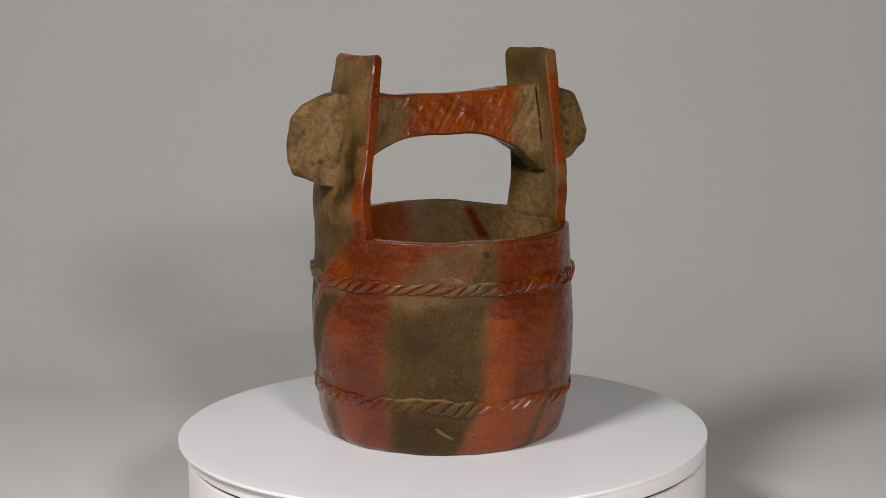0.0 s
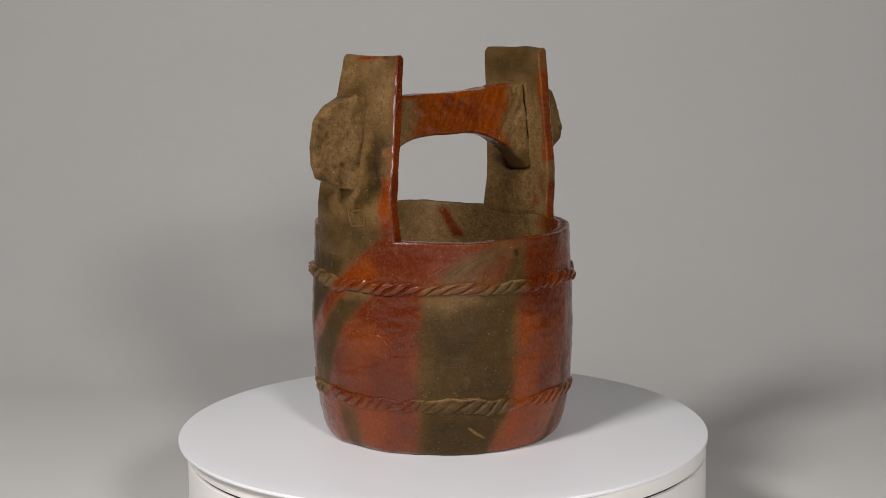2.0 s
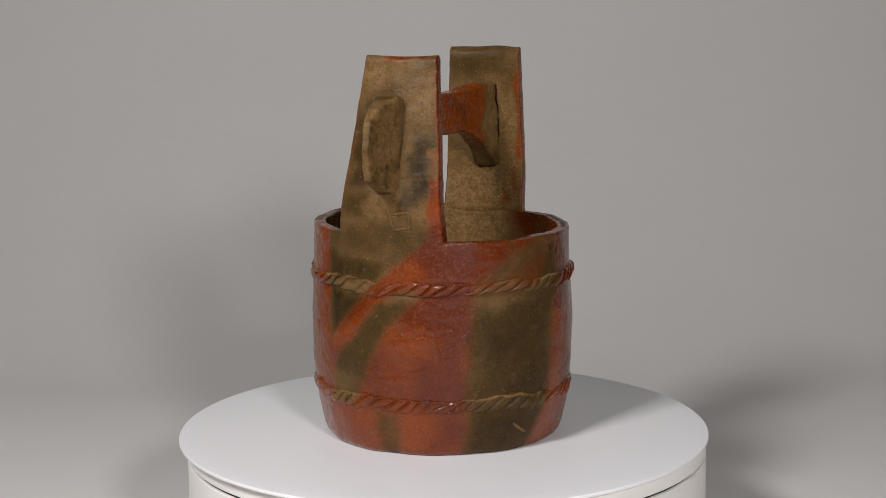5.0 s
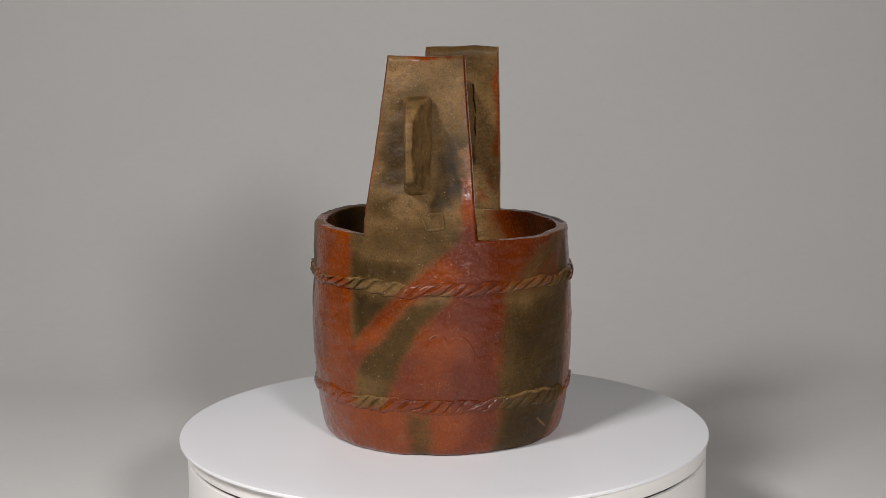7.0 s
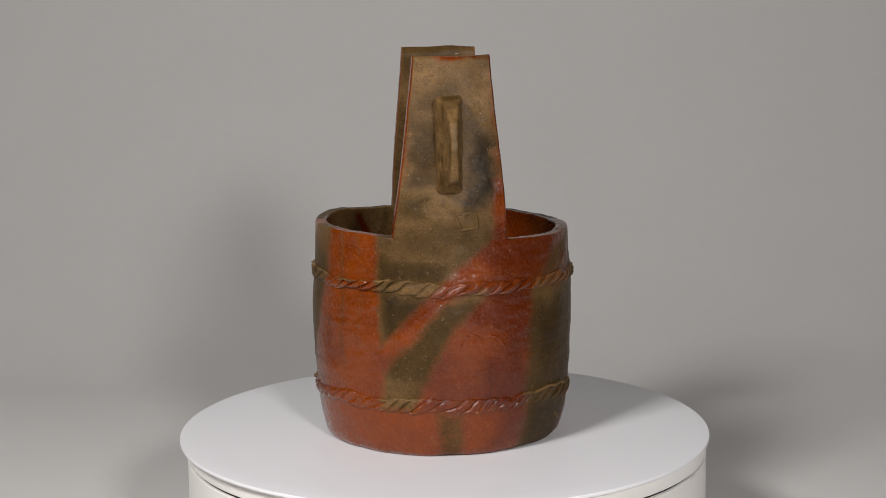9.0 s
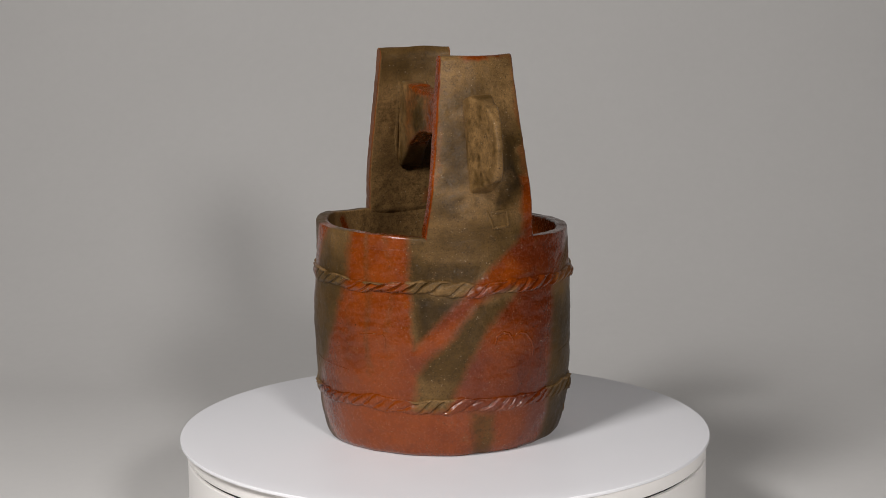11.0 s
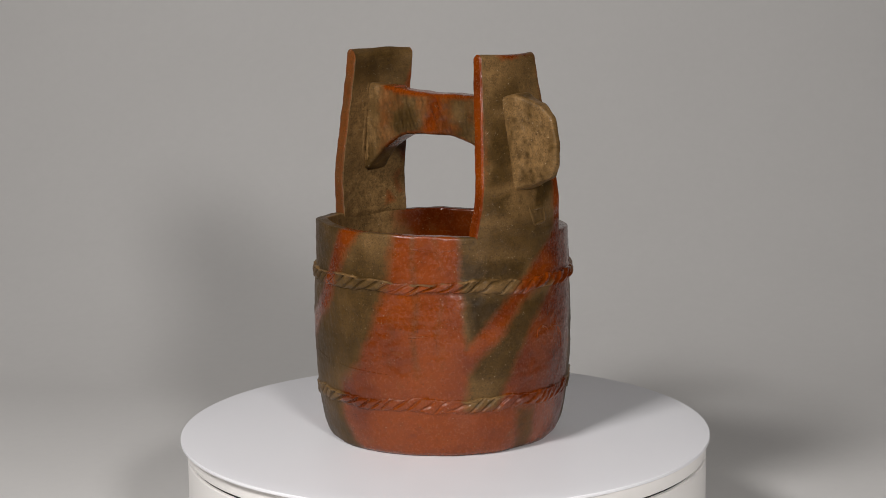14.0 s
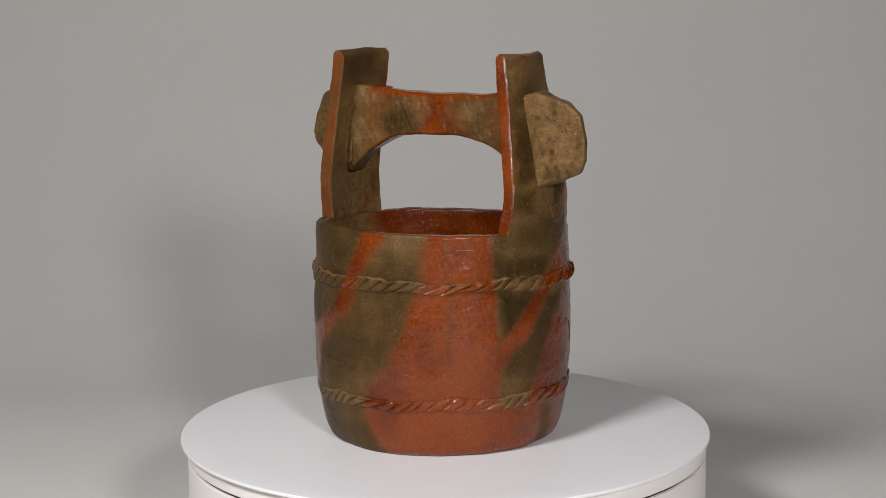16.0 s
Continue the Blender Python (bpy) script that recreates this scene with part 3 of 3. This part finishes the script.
def peg(bucket, side, outline, centre_x, half, slant):
    """The end of the bar where it stands out beyond a post: a thick plate with rounded edges.
    outline: distance from the axis and height; slant: how far it leans in x along its length."""
    pts = list(outline)
    for cut in (0.11, 0.22, 0.25):
        pts = [w for (a, b), (c, d) in zip(pts, pts[1:] + pts[:1]) for w in ((a * (1 - cut) + c * cut, b * (1 - cut) + d * cut), (a * cut + c * (1 - cut), b * cut + d * (1 - cut)))]
    ring = np.array(pts)
    mid = ring.mean(0)
    rings = []
    bevel = 0.0032
    for face in (1, -1):
        here = []
        for scale in np.linspace(0.02, 0.74, 22):
            here.append((scale, 1.0))
        for e in np.linspace(math.pi / 2, 0, 7):
            here.append((None, e))
        for scale, e in (here if face == 1 else here[::-1]):
            if scale is not None:
                pr = mid + (ring - mid) * scale
                x = face * half
            else:
                d = ring - mid
                length = np.linalg.norm(d, axis=1)[:, None]
                pr = mid + d * (1 - bevel * (1 - math.cos(e)) / length)
                x = face * (half - bevel * 0.9 * (1 - math.sin(e)))
            rings.append(np.column_stack([np.full(len(ring), x), pr]))
    r = np.stack(rings)
    xx = centre_x + r[..., 0] * (0.44 + 0.42 * smooth(0.124, 0.100, r[..., 1]) + 0.50 * smooth(0.103, 0.088, r[..., 1])) + slant * (r[..., 1] - 0.09)
    q = np.stack([xx, side * r[..., 1], r[..., 2]], -1)
    q[..., 0] += np.sign(r[..., 0]) * (0.0003 * ripple(q, 0.014, 1) + 0.0002 * ripple(q, 0.0045, 2))
    q[..., 2] += 0.0004 * ripple(q, 0.012, 3)
    q[..., 1] += 0.0003 * ripple(q, 0.009, 4)
    soot_shade = -0.55 + 0.32 * np.clip(ripple(q, 0.005, 0), -0.5, 2) + 0.25 * ripple(q, 0.015, 2)
    n = r.shape[1]
    last = (r.shape[0] - 1) * n
    faces = grid_faces(r.shape[0], n, False, True) + [tuple(range(n)), tuple(reversed(range(last, last + n)))]
    me = mesh_from("peg", q, faces, redness=np.full(soot_shade.shape, 0.0), soot_shade=soot_shade, warm=np.zeros(soot_shade.shape))
    part("peg", me, CLAY, bucket, "rough tan bar end standing out beyond the post")


def ridge(bucket, name, points, radius, label, surface, tone=0.0, pale=-0.3):
    """A thin raised line of clay along a path on the surface."""
    pts = np.array(points, float)
    t = np.linspace(0, len(pts) - 1, 8 * (len(pts) - 1) + 1)
    path = np.array([[np.interp(k, range(len(pts)), pts[:, c]) for c in range(2)] for k in t])
    c = np.array([surface(*w) for w in path])
    verts = []
    for i, w in enumerate(c):
        d = c[min(i + 1, len(c) - 1)] - c[max(i - 1, 0)]
        d /= np.linalg.norm(d)
        out = np.array([w[0], w[1], 0.0])
        out /= np.linalg.norm(out)
        sidev = np.cross(d, out)
        size = radius * (0.35 + 0.65 * math.sin(math.pi * min(1, max(0, (i + 0.6) / len(c)))) ** 0.5)
        verts += [w + size * (math.cos(a) * sidev + 0.55 * math.sin(a) * out) for a in np.linspace(0, 2 * math.pi, 8, endpoint=False)]
    v = np.array(verts)
    th = np.arctan2(v[:, 1], v[:, 0])
    if tone is None:
        f, s, w_ = fire_body(th, v[:, 2])
    else:
        f, s, w_ = np.full(len(v), tone), np.full(len(v), pale), np.zeros(len(v))
    me = mesh_from(name, v, grid_faces(len(c), 8, False, True), redness=f, soot_shade=s, warm=w_)
    part(name, me, CLAY, bucket, label)


def on_wall(deg, mm):
    th, z = np.array([radians(deg)]), np.array([mm / 1000])
    r = wall(th, z)[0]
    return np.array([r * math.cos(th[0]), r * math.sin(th[0]), z[0]])


def on_near_post(x_mm, z_mm):
    x, z = x_mm / 1000, z_mm / 1000
    k = min(1.0, max(0.0, (z - 0.15) / 0.05))
    k = k * k * (3 - 2 * k)
    th = np.array([math.atan2(-0.095, x)])
    ry = math.sqrt(wall(th, np.array([z]))[0] ** 2 - x * x)
    fy = float(np.interp(z, POST_Z, NEAR_LEAN)) - x * x * 3.4
    return np.array([x, -((1 - k) * ry + k * fy) - 0.0005, z])


NEAR_LEAN = np.array([0.0955, 0.0955, 0.0945, 0.0915, 0.0874, 0.0816, 0.0764, 0.0742])
FAR_LEAN = np.array([0.0960, 0.0960, 0.0962, 0.0950, 0.0925, 0.0885, 0.0850, 0.0835])


def on_far_inner(x_mm, z_mm):
    x, z = x_mm / 1000, z_mm / 1000
    return np.array([x, float(np.interp(z, POST_Z, FAR_LEAN)) - x * x * 3.4 - 0.0094, z])


def on_crack(x_mm, z_mm):
    return on_far_inner(x_mm, z_mm) - np.array([0, 0.0015, 0])


def bucket_vessel():
    bucket = new("ceramic_bucket")
    tagged(bucket, "wood-fired stoneware bucket with two posts, crossbar handle and rope bands", "ceramic bucket")
    vessel_body(bucket)
    rope(bucket, 0.1224, 0.0048, 0.0, 1.0, ((222, 30), (180, 9)), 0.0010, 195)
    rope(bucket, 0.0368, 0.0050, 0.3, 0.75, ((322, 20), (168, 14), (244, 9)), 0.0028, 250)
    post(bucket, -1, np.array([-0.0458, -0.0452, -0.0440, -0.0408, -0.0377, -0.0337, -0.0297, -0.0282]),
         np.array([0.0365, 0.0352, 0.0345, 0.0335, 0.0320, 0.0292, 0.0268, 0.0260]), NEAR_LEAN, 0.2835, tint_near, 0.0086)
    post(bucket, 1, np.array([-0.0300, -0.0292, -0.0285, -0.0275, -0.0262, -0.0238, -0.0215, -0.0206]),
         np.array([0.0372, 0.0364, 0.0364, 0.0366, 0.0368, 0.0368, 0.0366, 0.0364]), FAR_LEAN, 0.2845, tint_far, 0.0100)
    crossbar(bucket)
    peg(bucket, -1, [(0.072, 0.2535), (0.088, 0.2575), (0.111, 0.2495), (0.1205, 0.2415), (0.1250, 0.223), (0.1240, 0.208), (0.120, 0.2000), (0.105, 0.194), (0.090, 0.188), (0.075, 0.192)], -0.0055, 0.0068, -0.02)
    peg(bucket, 1, [(0.078, 0.252), (0.098, 0.255), (0.113, 0.250), (0.1215, 0.234), (0.1250, 0.219), (0.123, 0.211), (0.112, 0.201), (0.094, 0.194), (0.078, 0.198)], 0.0075, 0.0070, 0.14)
    for line in ([(0, 175), (12, 176)], [(12, 176), (13.3, 165.5)], [(13.3, 165.5), (1.5, 164)], [(1.5, 164), (-3.5, 177)]):
        ridge(bucket, "seal_line", line, 0.0013, "raised edge of a pressed square seal", on_near_post)
    ridge(bucket, "scar", [(270.6, 82), (271.6, 87.5), (274.3, 90.5), (277.5, 88.8), (279, 84.5)], 0.0010, "curved raised scar in the clay", on_wall, None)
    ridge(bucket, "scar", [(280, 86), (283, 88.5), (286.5, 87), (289.3, 81), (290.4, 76), (290, 70)], 0.0010, "curved raised scar in the clay", on_wall, None)
    ridge(bucket, "scar", [(307, 66), (320, 69), (338, 73)], 0.0005, "thin scratch burr in the clay", on_wall, None)
    ridge(bucket, "scar", [(324, 22), (327, 18), (332, 13)], 0.0013, "pale smear of clay", on_wall, 0.0, -0.6)
    ridge(bucket, "scar", [(211, 88), (217, 89), (223, 89.5), (224, 87), (224, 80)], 0.0006, "thin raised outline of a faint mark", on_wall, None)
    ridge(bucket, "joint_seam", [(17.5, 258), (18.2, 245), (17.0, 230), (18.0, 215), (17.2, 200), (17.8, 191)], 0.002, "cracked clay seam beside the bar", on_far_inner, 0.0, -0.7)
    ridge(bucket, "crack", [(16.4, 256), (17.0, 250), (16.5, 244), (17.6, 239), (18.2, 232)], 0.0006, "dark open crack in the seam", on_crack, 0.0, 2.2)
    ridge(bucket, "crack", [(17.8, 230), (17.4, 222), (18.0, 214)], 0.0005, "dark open crack in the seam", on_crack, 0.0, 2.2)
    ridge(bucket, "joint_seam", [(-4.5, 259), (-5.2, 246), (-4.6, 230), (-5.2, 214), (-4.8, 200), (-4.4, 190)], 0.0024, "smeared clay seam beside the bar", on_far_inner, 0.0, -0.9)
    ridge(bucket, "scar", [(172, 63), (181, 62), (190, 61.5), (205, 60.5)], 0.0006, "thin raised line along the wall", on_wall, None)
    ridge(bucket, "scar", [(150, 66), (160, 64), (170, 63.5)], 0.0006, "thin raised line along the wall", on_wall, None)
    ridge(bucket, "scar", [(212, 151), (222, 149.5), (233, 150)], 0.0007, "thin raised line under the rim", on_wall, None)
    for start, low, length in ((306, 129, 11), (310, 128, 14), (314, 129, 15), (319, 129, 13), (324, 129, 12), (328, 131, 9)):
        ridge(bucket, "scratch", [(start, low), (start + length * 0.5, low + length * 0.55), (start + length, low + length)], 0.0005, "slanting scratch burr in the clay", on_wall, None)
    return bucket


unseen_room()
backdrop()
PLATTER, DISC = turntable()
BUCKET = bucket_vessel()


def motions():
    times = [0.0, 0.1, 0.2, 0.5] + [0.5 * k for k in range(2, 32)] + [15.8, 15.9, 16.0]

    def turn(x, y, z):
        return [(t, pose(x, y, z, 0, 0, SPIN * (t - MIDDLE))) for t in times]
    walk(BUCKET, turn(0, 0, 0.0002))
    walk(DISC, turn(0, 0, 0))
    walk(PLATTER, turn(0, 0, 0))


motions()
